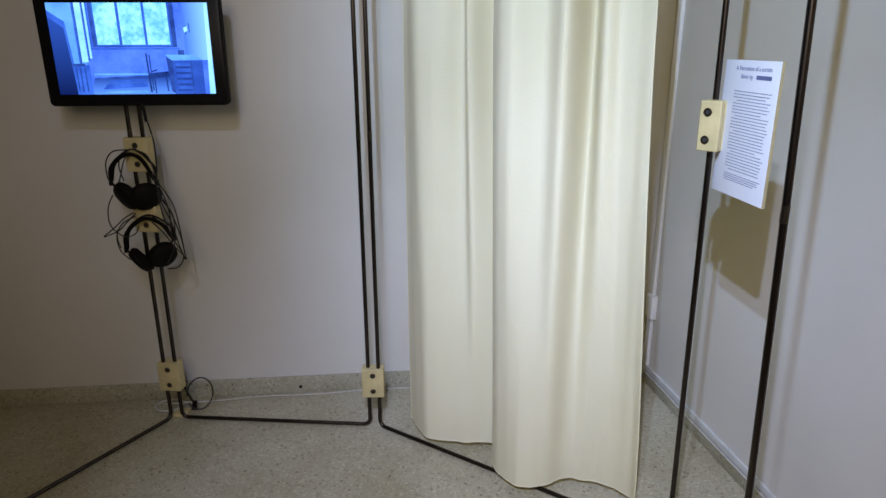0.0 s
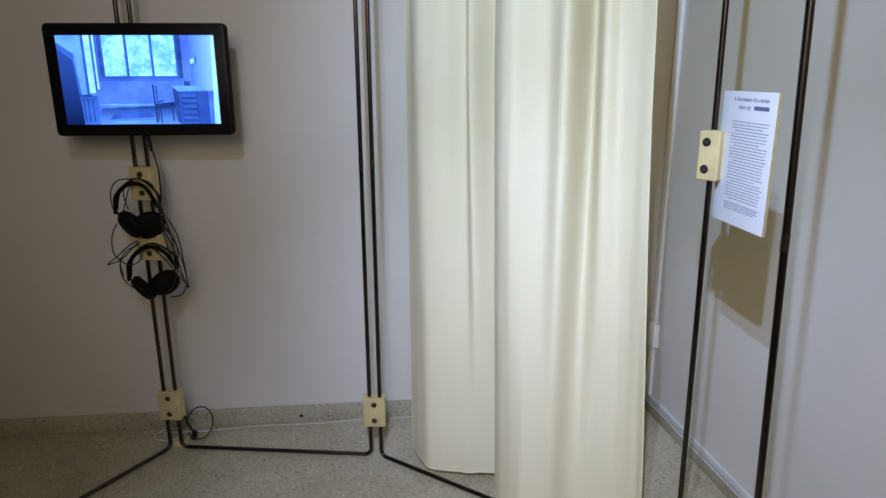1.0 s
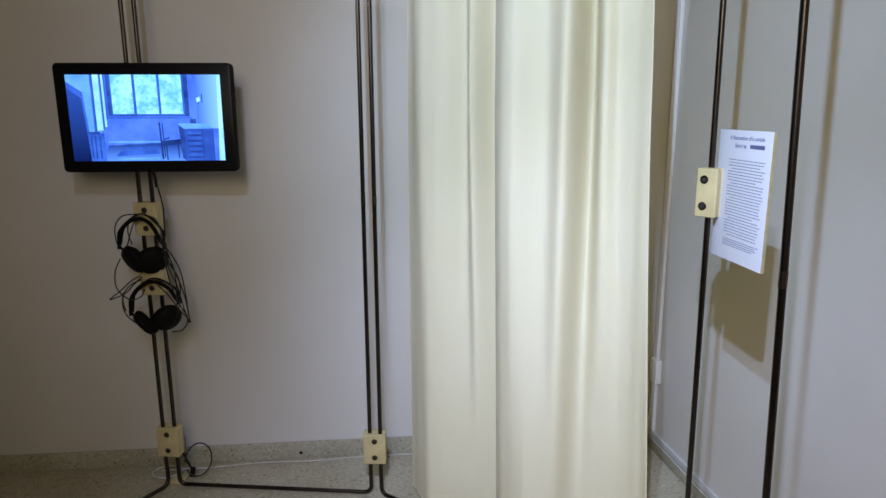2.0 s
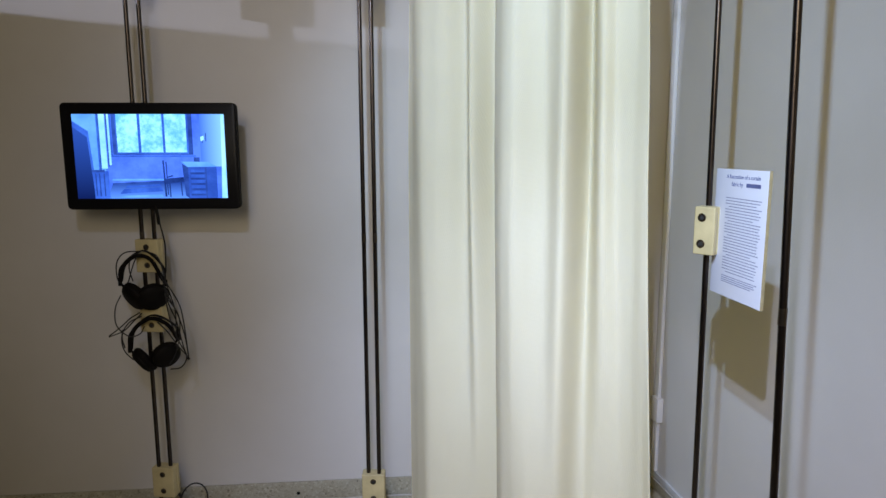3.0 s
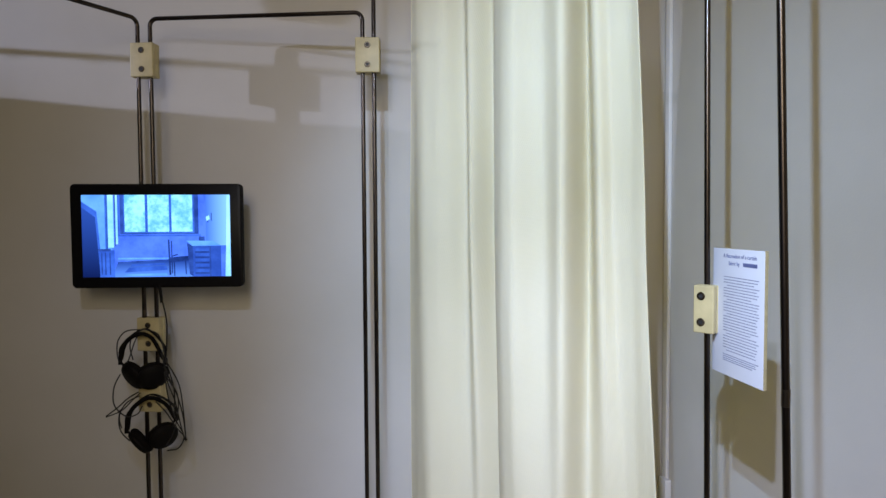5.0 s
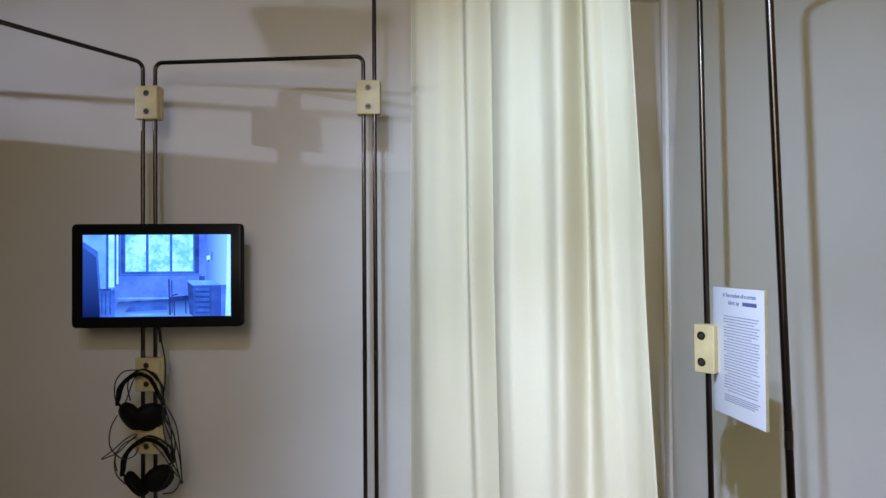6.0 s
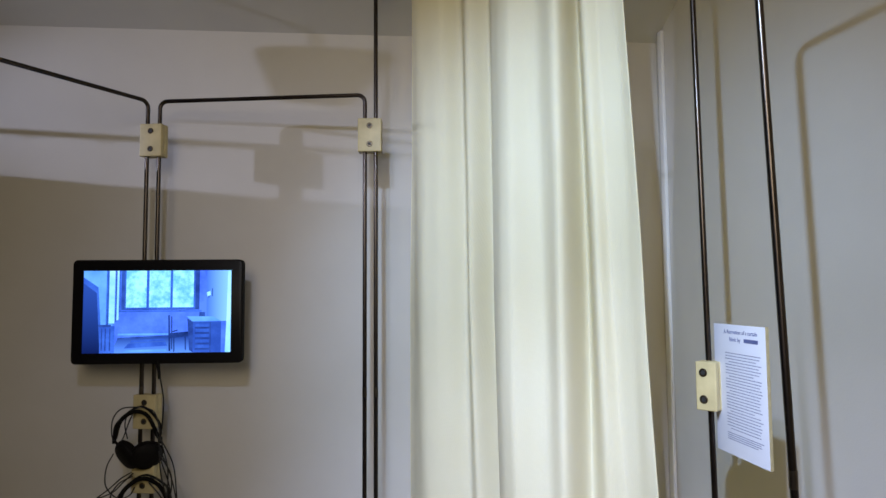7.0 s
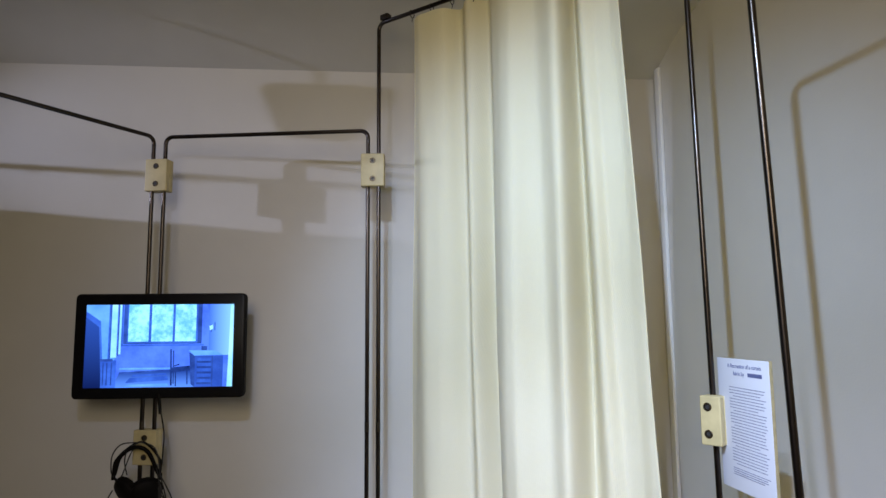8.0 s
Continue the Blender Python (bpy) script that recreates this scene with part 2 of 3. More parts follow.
skirting("baseboard", LEFT, RIGHT - 0.045, BACK - 0.012, BACK - 0.0005, 0.0, 0.072, SKIRTING, "low beige terrazzo baseboard along the wall")
skirting("baseboard", -0.013, -0.0005, -6.6, 0.366, 0.0, 0.047, SKIRTING, "low beige terrazzo baseboard beside the curtain", EAST)
skirting("baseboard", -0.011, -0.0005, -6.6, 0.366, 0.0475, 0.077, GREY_SKIRTING, "painted grey top band of the baseboard", EAST)

# corner trunking with its junction box
trunk = thing("cable_trunking", on_east(0.008, BACK - 0.06, 0.08), "slim white plastic cable trunking with a junction box in the corner", "trunking")


def fitted(name, bm, mat, parent, label=""):
    """A part given in world coordinates, under a thing that stands elsewhere."""
    bm.transform(parent.matrix_basis.inverted())
    return part(name, bm, mat, parent, label)


fitted("channel", block(0.014, 0.030, 2.37, 0.003, EAST @ pose(-0.0075, 0.315, 0.078 + 1.185)), TRUNKING, trunk)
fitted("junction_box", block(0.026, 0.052, 0.10, 0.004, EAST @ pose(-0.0135, 0.305, 0.345)), TRUNKING, trunk, "white junction box")

# ---- tube frames ----
TUBE, BEND = 0.0072, 0.026


def tube_frame(name, p, q, high, label, lean_p=0.0, lean_q=0.0, low=TUBE + 0.002, bend=BEND, tube=TUBE):
    """One closed frame of bent tube between two plan points: uprights, rails, elbows."""
    p, q = Vector((*p, 0)), Vector((*q, 0))
    e = (q - p).normalized()
    ob = thing(name, (*p.xy, 0), label, "metal frame", "tube frames")
    z0, z1 = low, high
    up = Vector((0, 0, 1))

    def fitted(part_name, bm, mat, parent):
        # the uprights lean a little out of plumb, each end by its own amount
        for v in bm.verts:
            k = min(1, max(0, (v.co - p).dot(e) / (q - p).length))
            v.co.x += (lean_p * (1 - k) + lean_q * k) * v.co.z
        bm.transform(parent.matrix_basis.inverted())
        return part(part_name, bm, mat, parent)

    for c in (p, q):
        fitted("upright", sweep([c + up * (z0 + bend), c + up * (z1 - bend)], tube, 14), STEEL, ob)
    for name2, z in (("bottom_rail", z0), ("top_rail", z1)):
        fitted(name2, sweep([p + e * bend + up * z, q - e * bend + up * z], tube, 14), STEEL, ob)
    for c, s in ((p, 1), (q, -1)):
        for z, v in ((z0, 1), (z1, -1)):
            mid = c + e * s * bend + up * (z + v * bend)
            arc = [mid - e * s * bend * math.cos(a) - up * v * bend * math.sin(a) for a in np.linspace(0, math.pi / 2, 8)]
            fitted("elbow", sweep(arc, tube, 14), STEEL, ob)
    return ob


L1, L2 = (-0.993, 2.146), (-1.565, 1.110)
M1, M2 = (-0.953, 2.152), (-0.224, 2.106)
C1, C2 = (-0.186, 2.100), (0.706, 1.518)
R1, R2 = (0.697, 1.080), (0.77, 0.20)
left_frame = tube_frame("tube_frame", L1, L2, 2.096, "tall standing frame of bent dark steel tube")
mid_frame = tube_frame("tube_frame", M1, M2, 2.096, "standing frame of bent dark steel tube before the wall")
curtain_frame = tube_frame("tube_frame", C1, C2, 2.482, "tall frame of bent dark steel tube carrying the curtain", 0.0, -0.0112)
right_frame = tube_frame("tube_frame", R1, R2, 2.195, "standing frame of bent dark steel tube beside the label", -0.03, -0.03)
for c, k in ((C1, 1), ((C2[0] - 0.031, C2[1]), -1)):
    e = (Vector(C2) - Vector(C1)).normalized() * k * 0.03
    fitted("rail_pad", block(0.034, 0.022, 0.019, 0.003, pose(c[0] + e.x, c[1] + e.y, 2.482 + 0.0158, 0, 0, -34)), STEEL, curtain_frame, "dark pad on top of the rail")


def clamp(place, yaw, label="cream moulded clamp block with two dark bolts on the tubes", sx=0.080, sy=0.046, sz=0.114, shift=0.0):
    """A two-part clamp block; its front looks along -y of its own axes."""
    ob = thing("clamp_block", place, label, "clamp", "clamp blocks")
    ob.rotation_euler = (0, 0, radians(yaw))
    half = sy / 2 - 0.0008
    part("front_half", block(sx, half, sz, 0.0035, pose(0, -sy / 4 - 0.0004, 0), 3), CREAM, ob)
    part("rear_half", block(sx, half, sz, 0.0035, pose(0, sy / 4 + 0.0004, 0), 3), CREAM, ob)
    for z in (0.0315, -0.0315):
        m = pose(shift, -sy / 2, z, 90)
        head = part("bolt", lathe([(0.0, 0.0005), (0.0055, 0.0005), (0.0062, 0.0022), (0.0088, 0.0022), (0.0102, 0.0008), (0.0102, -0.002)], m, 18), BOLT, ob, "dark steel socket bolt")
        part("hex_recess", lathe([(0.0, 0.0012), (0.0056, 0.0012), (0.0056, 0.0002)], m, 6), SOCKET, head)
    return ob


clamp((-0.973, 2.153, 0.189), -5)
clamp((-0.206, 2.108, 0.191), 1)
clamp((-0.973, 2.153, 1.955), -5)
clamp((-0.206, 2.108, 1.953), 1)
clamp((-0.973, 2.153, 1.022), -5)
clamp((-0.973, 2.153, 0.810), -5)
clamp((0.687, 1.503, 1.192), -46, "cream clamp block holding the text board to the tube", 0.050, 0.042, 0.115, -0.006)

# short joint sleeves on the uprights
for frame_ob, c in ((left_frame, L1), (mid_frame, M2), (curtain_frame, C1), (right_frame, (R1[0] - 0.0327, R1[1]))):
    fitted("joint_sleeve", lathe([(TUBE, -0.016), (TUBE + 0.0006, -0.0155), (TUBE + 0.0006, 0.0155), (TUBE, 0.016)], pose(c[0], c[1], 1.09), 14), WORN, frame_ob, "worn bright joint on the tube")

# ---- the curtain ----
AXIS, OUT, START = Vector((0.8486, -0.529, 0)), Vector((-0.529, -0.8486, 0)), Vector((-0.18, 2.09, 0))
HEM = [(.075, -.09), (.174, -.02), (.27, -.035), (.33, -.06), (.37, -.085), (.43, -.115), (.448, -.06), (.475, .005), (.562, .06), (.625, .045), (.668, 0), (.70, -.055), (.775, -.092), (.84, -.095), (.904, -.081), (.935, -.045)]
WAIST = [(0.090, -0.068), (0.190, 0.000), (0.258, -0.027), (0.308, -0.070), (0.352, -0.024), (0.388, -0.112), (0.428, -0.035), (0.466, 0.034), (0.536, 0.074), (0.613, 0.024), (0.683, 0.061), (0.702, -0.088), (0.766, 0.014), (0.800, -0.014), (0.850, 0.000), (0.891, 0.016)]
HEAD = [(0.140, -0.012), (0.200, 0.004), (0.262, -0.007), (0.307, -0.042), (0.355, 0.000), (0.410, -0.049), (0.441, -0.007), (0.469, 0.028), (0.537, 0.049), (0.609, 0.028), (0.682, 0.049), (0.694, -0.072), (0.742, 0.017), (0.780, 0.007), (0.820, 0.000), (0.848, 0.014)]
ROD_Z, TOP_Z, HEM_Z, WAIST_Z = 2.482, 2.462, 0.028, 1.40


def fold_line(z):
    """The curtain's plan at one height, from its hem, waist and head."""
    if z < WAIST_Z:
        t = (z - HEM_Z) / (WAIST_Z - HEM_Z)
        a, b = HEM, WAIST
    else:
        t = (z - WAIST_Z) / (TOP_Z - WAIST_Z)
        a, b = WAIST, HEAD
    t = t * t * (3 - 2 * t) * 0.5 + t * 0.5
    line = [((1 - t) * p[0] + t * q[0], (1 - t) * p[1] + t * q[1], 0) for p, q in zip(a, b)]
    return curve_through(line, 9)


curtain = thing("curtain", (0.24, 1.84, 0), "floor-length cream twill curtain hanging in soft folds from the rod", "curtain")
bm = bmesh.new()
uv = bm.loops.layers.uv.new("weave")
ROWS_Z = 70
grid = []
for r in range(ROWS_Z + 1):
    z = HEM_Z + (TOP_Z - HEM_Z) * r / ROWS_Z
    row, run, last = [], 0.0, None
    for i, q in enumerate(fold_line(z)):
        wob = 0.010 * noise.noise((q.x * 17, z * 0.55, 1.7)) + 0.003 * noise.noise((q.x * 34, z * 1.2, 4.1)) + 0.0012 * noise.noise((q.x * 40, z * 9, 2.2))
        p = START + AXIS * q.x + OUT * (q.y + wob + 0.02 * q.x * (z / TOP_Z) ** 2)
        run += 0 if last is None else (p - last).length
        last = p
        row.append((bm.verts.new((p.x, p.y, z + (0.006 * noise.noise((q.x * 7, 3.3, 0)) if r == 0 else 0))), run))
    grid.append(row)
for r in range(ROWS_Z):
    for i in range(len(grid[0]) - 1):
        quad = (grid[r][i], grid[r][i + 1], grid[r + 1][i + 1], grid[r + 1][i])
        f = bm.faces.new([v for v, _ in quad])
        for loop, (v, run) in zip(f.loops, quad):
            loop[uv].uv = (run, v.co.z)
edge_left = [row[0][0].co.copy() for row in grid]
edge_right = [row[-1][0].co.copy() for row in grid]
hem_line = [v.co.copy() for v, _ in grid[0]]
cloth_part = fitted("cloth", bm, CLOTH, curtain)
thick = cloth_part.modifiers.new("thickness", "SOLIDIFY")
thick.thickness, thick.offset, thick.use_rim = 0.0022, 0, False
fitted("bottom_hem", sweep([p + Vector((0, 0, 0.001)) for p in hem_line], 0.0026, 6), CLOTH, curtain, "rolled bottom hem")
fitted("side_hem", sweep(edge_right, 0.0020, 6), CLOTH, curtain, "stitched selvedge")
fitted("side_hem", sweep(edge_left, 0.0018, 6), CLOTH, curtain, "stitched selvedge")
e = (Vector(C2) - Vector(C1)).normalized()
for k in range(9):
    s = 0.145 + 0.0815 * k
    c = Vector((C1[0] + e.x * s, C1[1] + e.y * s, ROD_Z))
    side = Vector((-e.y, e.x, 0)) * 1.0
    ring = [c + side * 0.0125 * math.cos(a) + Vector((0, 0, 0.0125 * math.sin(a) - 0.004)) for a in np.linspace(0, 2 * math.pi, 18)]
    loop_part = fitted("ring", sweep(ring, 0.0016, 6), STEEL, curtain, "small dark curtain ring")
    hook = [c + Vector((0, 0, -0.0165)), c + Vector((0.002, -0.002, -0.024)), c + Vector((0, -0.004, -0.034))]
    bm = sweep(hook, 0.0014, 6)
    bm.transform(curtain.matrix_basis.inverted())
    part("hook", bm, STEEL, loop_part)

# ---- the text board ----
SIGN_L, SIGN_R = Vector((0.709, 1.512, 0)), Vector((0.734, 1.305, 0))
along = (SIGN_R - SIGN_L).normalized()
face = Vector((-abs(along.y), -abs(along.x), 0)).normalized()
yaw_sign = math.degrees(math.atan2(along.y, along.x))
board = thing("text_board", (SIGN_L + SIGN_R) / 2 + Vector((0, 0, 1.1915)), "white A4 text board with dark printed lines, clamped to the tube", "sign")
board.rotation_euler = (0, 0, radians(yaw_sign))
W, H = 0.210, 0.297
part("panel", block(W, 0.0075, H, 0.0006), BOARD_CORE, board, "tan foam core edge")
part("printed_face", block(W - 0.0006, 0.0008, H - 0.0006, 0.0002, pose(0, -0.0042, 0)), BOARD, board, "white printed sheet")


def bar(name, x0, x1, z, high, mat):
    return part(name, block(x1 - x0, 0.0004, high, 0, pose((x0 + x1) / 2, -0.0048, z)), mat, board)


def words(text, x, z, size, align="LEFT"):
    cu = bpy.data.curves.new("words", "FONT")
    cu.body, cu.size, cu.extrude, cu.align_x = text, size, 0.0002, align
    cu.offset = 0.00005
    tmp = bpy.data.objects.new("words", cu)
    me = bpy.data.meshes.new_from_object(tmp)
    bpy.data.objects.remove(tmp)
    me.transform(pose(x, -0.0048, z, 90))
    me.materials.clear()
    me.materials.append(INK)
    ob = new("printed_words", me)
    ob.parent = board
    return ob


words("A Recreation of a curtain", -0.059, H / 2 - 0.0215, 0.0132)
words("fabric by", -0.036, H / 2 - 0.0385, 0.0132)
bar("printed_bar", 0.0235, 0.078, H / 2 - 0.0345, 0.0085, INK)
rng = random.Random(4)
z = H / 2 - 0.066
for k in range(31):
    end = 0.088 - rng.random() * 0.012
    start = -0.056
    if k in (3, 8, 13, 20, 26):
        start = -0.042
    if k in (2, 7, 19, 25, 30):
        end = 0.045 + rng.random() * 0.03
    if k > 26:
        start, end = -0.056, end
    x = start
    while x < end - 0.004:
        w = min(0.006 + rng.random() * 0.016, end - x)
        bar("printed_bar", x, x + w, z, 0.0018, PALE_INK)
        x += w + 0.0016
    z -= 0.0066 if k < 26 else (0.0105 if k == 26 else 0.0046)

# ---- the monitor ----
monitor = thing("monitor", (-0.937, 2.147, 1.3605), "black wall monitor with rounded corners showing a blue-toned room", "monitor")
monitor.rotation_euler = (0, 0, radians(4.0))
SW, SH = 0.494, 0.279


def rounded_plate(w, h, r, y0, y1, seg=8, edge=0.003):
    """A plate with rounded corners, its front edge softened."""
    bm = bmesh.new()
    rings = []
    for y, inset in ((y1, edge), (y1 - edge, 0.0), (y0 + edge, 0.0), (y0 + edge * 0.3, edge * 0.3), (y0, edge)):
        ring = []
        for cx, cz, a0 in ((1, 1, 0), (-1, 1, 90), (-1, -1, 180), (1, -1, 270)):
            for k in range(seg + 1):
                a = radians(a0 + 90 * k / seg)
                ring.append(bm.verts.new((cx * (w / 2 - r) + (r - inset) * math.cos(a), y, cz * (h / 2 - r) + (r - inset) * math.sin(a))))
        rings.append(ring)
    for a, b in zip(rings, rings[1:]):
        for k in range(len(a)):
            bm.faces.new((a[k], a[(k + 1) % len(a)], b[(k + 1) % len(a)], b[k]))
    bm.faces.new(rings[0])
    bm.faces.new(rings[-1])
    bmesh.ops.recalc_face_normals(bm, faces=bm.faces[:])
    return bm


part("housing", rounded_plate(0.572, 0.354, 0.016, -0.016, 0.014), BLACK, monitor, "black plastic housing")
part("bezel", rounded_plate(0.564, 0.346, 0.013, -0.0185, -0.0155, 8, 0.001), GLOSS, monitor, "glossy black bezel")
part("bracket", block(0.12, 0.010, 0.12, 0.002, pose(-0.04, 0.012, 0)), STEEL, monitor, "dark mounting bracket")
screen = part("screen", block(SW, 0.001, SH, 0, pose(0, -0.0190, 0)), glow("screen_wall", (0.045, 0.13, 0.85), (0.085, 0.22, 1.0), 9.0, 1.35), monitor, "lit screen with a blue picture of a room")
TONES = {
    "deep": glow("screen_deep", (0.006, 0.02, 0.12), (0.02, 0.06, 0.32), 14.0),
    "dark": glow("screen_dark", (0.015, 0.045, 0.26), (0.03, 0.09, 0.45), 18.0),
    "mid": glow("screen_mid", (0.024, 0.085, 0.52), (0.045, 0.15, 0.74), 12.0),
    "pale": glow("screen_pale", (0.09, 0.30, 1.0), (0.14, 0.42, 1.0), 10.0),
    "light": glow("screen_light", (0.20, 0.58, 1.0), (0.38, 0.80, 1.0), 7.0, 1.4),
    "leaf": glow("screen_leaves", (0.12, 0.47, 0.90), (0.34, 0.86, 1.0), 30.0, 1.4),
    "shade": glow("screen_shade", (0.004, 0.012, 0.09), (0.022, 0.075, 0.42), along=2),
    "sweep": glow("screen_sweep", (0.06, 0.18, 0.92), (0.26, 0.62, 1.0), along=0),
    "desk": glow("screen_desk", (0.022, 0.075, 0.45), (0.035, 0.11, 0.6), 12.0),
    "floor": glow("screen_floor", (0.10, 0.28, 1.0), (0.012, 0.045, 0.30), along=2),
}


def pic(name, tone, corners, layer):
    """A flat shape of the picture on the screen; corners as fractions across and down."""
    bm = bmesh.new()
    vs = [bm.verts.new(((x - 0.5) * SW, -0.0196 - 0.00012 * layer, (0.5 - y) * SH)) for x, y in corners]
    bm.faces.new(vs)
    bmesh.ops.recalc_face_normals(bm, faces=bm.faces[:])
    return finish(name, bm, TONES[tone], screen, smooth=False)


def rect(name, tone, x0, x1, y0, y1, layer):
    return pic(name, tone, [(x0, y0), (x1, y0), (x1, y1), (x0, y1)], layer)


rect("pictured_wall", "pale", 0.0, 0.20, 0.0, 1.0, 1)
pic("pictured_shadow", "mid", [(0.0, 0.08), (0.10, 0.20), (0.135, 1.0), (0.0, 1.0)], 1.5)
rect("pictured_frame", "mid", 0.228, 0.252, 0.0, 0.50, 2)
pic("pictured_shadow", "shade", [(0.0, 0.15), (0.09, 0.27), (0.118, 1.0), (0.0, 1.0)], 2)
rect("pictured_casement", "mid", 0.155, 0.172, 0.0, 0.66, 2)
rect("pictured_casement", "light", 0.174, 0.212, 0.0, 0.64, 3)
rect("pictured_casement", "dark", 0.166, 0.171, 0.0, 0.65, 4)
rect("pictured_frame", "dark", 0.218, 0.226, 0.0, 0.62, 4)
rect("pictured_radiator", "mid", 0.115, 0.215, 0.67, 1.0, 3)
rect("pictured_radiator", "dark", 0.105, 0.190, 0.655, 0.685, 4)
for x in (0.125, 0.15, 0.18):
    rect("pictured_rib", "dark", x, x + 0.008, 0.70, 0.97, 5)
rect("pictured_window_frame", "dark", 0.255, 0.785, 0.0, 0.478, 2)
rect("pictured_window_frame", "mid", 0.278, 0.757, 0.0, 0.468, 3)
for x0, x1 in ((0.287, 0.425), (0.443, 0.587), (0.603, 0.745)):
    rect("pictured_pane", "leaf", x0, x1, 0.0, 0.45, 4)
rect("pictured_sill", "mid", 0.235, 0.80, 0.485, 0.505, 3)
pic("pictured_floor", "floor", [(0.235, 0.83), (0.60, 0.80), (0.82, 0.80), (0.82, 1.0), (0.19, 1.0)], 2)
pic("pictured_floor_edge", "dark", [(0.235, 0.815), (0.62, 0.785), (0.62, 0.80), (0.235, 0.84)], 3)
pic("pictured_floor_gleam", "mid", [(0.31, 0.885), (0.56, 0.865), (0.57, 0.915), (0.28, 0.945)], 3)
rect("pictured_side_wall", "sweep", 0.835, 1.0, 0.0, 0.62, 3)
pic("pictured_side_wall", "light", [(0.978, 0.0), (1.0, 0.0), (1.0, 1.0), (0.962, 1.0), (0.972, 0.55)], 4)
rect("pictured_hook", "dark", 0.845, 0.852, 0.25, 0.34, 5)
rect("pictured_hook", "dark", 0.87, 0.876, 0.22, 0.32, 5)
rect("pictured_reveal", "light", 0.226, 0.240, 0.0, 0.60, 5)
rect("pictured_skirting", "pale", 0.237, 0.60, 0.765, 0.785, 3)
pic("pictured_hook", "light", [(0.835, 0.27), (0.858, 0.25), (0.862, 0.30), (0.840, 0.32)], 6)
rect("pictured_lamp", "dark", 0.785, 0.825, 0.51, 0.565, 5)
pic("pictured_desk", "dark", [(0.705, 0.585), (0.745, 0.63), (0.745, 1.0), (0.72, 0.97)], 5)
pic("pictured_desk", "pale", [(0.70, 0.56), (0.88, 0.565), (0.935, 0.62), (0.74, 0.625)], 6)
rect("pictured_desk", "desk", 0.742, 0.935, 0.625, 1.0, 5)
for k in range(5):
    rect("pictured_drawer", "mid", 0.762, 0.852, 0.655 + 0.064 * k, 0.69 + 0.064 * k, 6)
    rect("pictured_drawer_gap", "dark", 0.758, 0.856, 0.69 + 0.064 * k, 0.712 + 0.064 * k, 6)
rect("pictured_cupboard", "dark", 0.858, 0.866, 0.63, 1.0, 6)
pic("pictured_chair", "deep", [(0.575, 0.545), (0.586, 0.545), (0.594, 0.98), (0.582, 0.98)], 7)
pic("pictured_chair", "deep", [(0.595, 0.56), (0.603, 0.56), (0.606, 0.96), (0.599, 0.96)], 7)
pic("pictured_floor_gleam", "mid", [(0.33, 0.845), (0.55, 0.83), (0.56, 0.855), (0.32, 0.875)], 4)
pic("pictured_floor_gleam", "pale", [(0.30, 0.965), (0.56, 0.955), (0.57, 0.985), (0.27, 0.99)], 4)
pic("pictured_chair", "deep", [(0.604, 0.74), (0.64, 0.72), (0.64, 0.735), (0.606, 0.755)], 7)
pic("pictured_chair", "deep", [(0.612, 0.82), (0.620, 0.82), (0.622, 0.99), (0.614, 0.99)], 7)
pic("pictured_chair", "deep", [(0.58, 0.765), (0.71, 0.745), (0.715, 0.80), (0.58, 0.83)], 7)
pic("pictured_chair", "deep", [(0.688, 0.80), (0.697, 0.80), (0.70, 0.97), (0.692, 0.97)], 7)

# ---- headphones ----
HANG_Y = 2.112


def hang(x, y, back=0.0):
    """A place on the upright plane where the headphones hang, from its close-up units."""
    return Vector((-0.976 + (145 + x / 3 - 255) * 0.00189, HANG_Y + back, 1.039 - (420 + y / 3 - 482) * 0.00194))


def ear_cup(ob, centre, axis, radius, thick):
    m = Matrix.Translation(centre) @ Vector(axis).to_track_quat("Z", "Y").to_matrix().to_4x4()
    bm = lathe([(0, thick * 0.55), (radius * 0.55, thick * 0.52), (radius * 0.82, thick * 0.38), (radius * 0.95, thick * 0.12), (radius * 0.95, -0.004)], m, 24)
    cup = fitted("ear_cup", bm, BLACK, ob, "rounded black ear cup")
    pad = lathe([(radius * 0.55, -0.010), (radius * 0.62, -0.020), (radius * 0.82, -0.024), (radius * 0.99, -0.017), (radius * 1.02, -0.009), (radius * 0.95, -0.003)], m, 24)
    pad.transform(ob.matrix_basis.inverted())
    part("ear_pad", pad, SATIN, cup, "soft black ear pad")
    return cup


def headphones(top, left, right, band, cups, label):
    """top: the bow's crown; left, right: where the bow meets the yokes; band: the padded strap's line."""
    ob = thing("headphones", top, label, "headphones", "hanging headphones")
    for dy in (0.0, -0.009):
        line = [left + Vector((0, dy, 0)), left * 0.62 + top * 0.38 + Vector((-0.022, dy, 0.016)), top + Vector((0, dy, 0)), right * 0.62 + top * 0.38 + Vector((0.022, dy, 0.016)), right + Vector((0, dy, 0))]
        fitted("bow_wire", sweep(curve_through(line, 8), 0.0021, 7), BLACK, ob, "thin black wire bow")
    fitted("padded_band", sweep(curve_through(band, 8), 0.0078, 10, 0.8), SATIN, ob, "soft black headband strap")
    for c, axis, radius, thick in cups:
        ear_cup(ob, c, axis, radius, thick)
    for p, (c, axis, radius, thick) in zip((left, right), cups):
        fitted("yoke", sweep(curve_through([p, p * 0.5 + c * 0.5 + (p - c) * 0.12, c + (p - c).normalized() * radius * 0.9 + Vector((0, -0.004, 0))], 6), 0.0042, 8), BLACK, ob)
        fitted("slider", block(0.010, 0.012, 0.022, 0.002, Matrix.Translation(p)), BLACK, ob)
    return ob


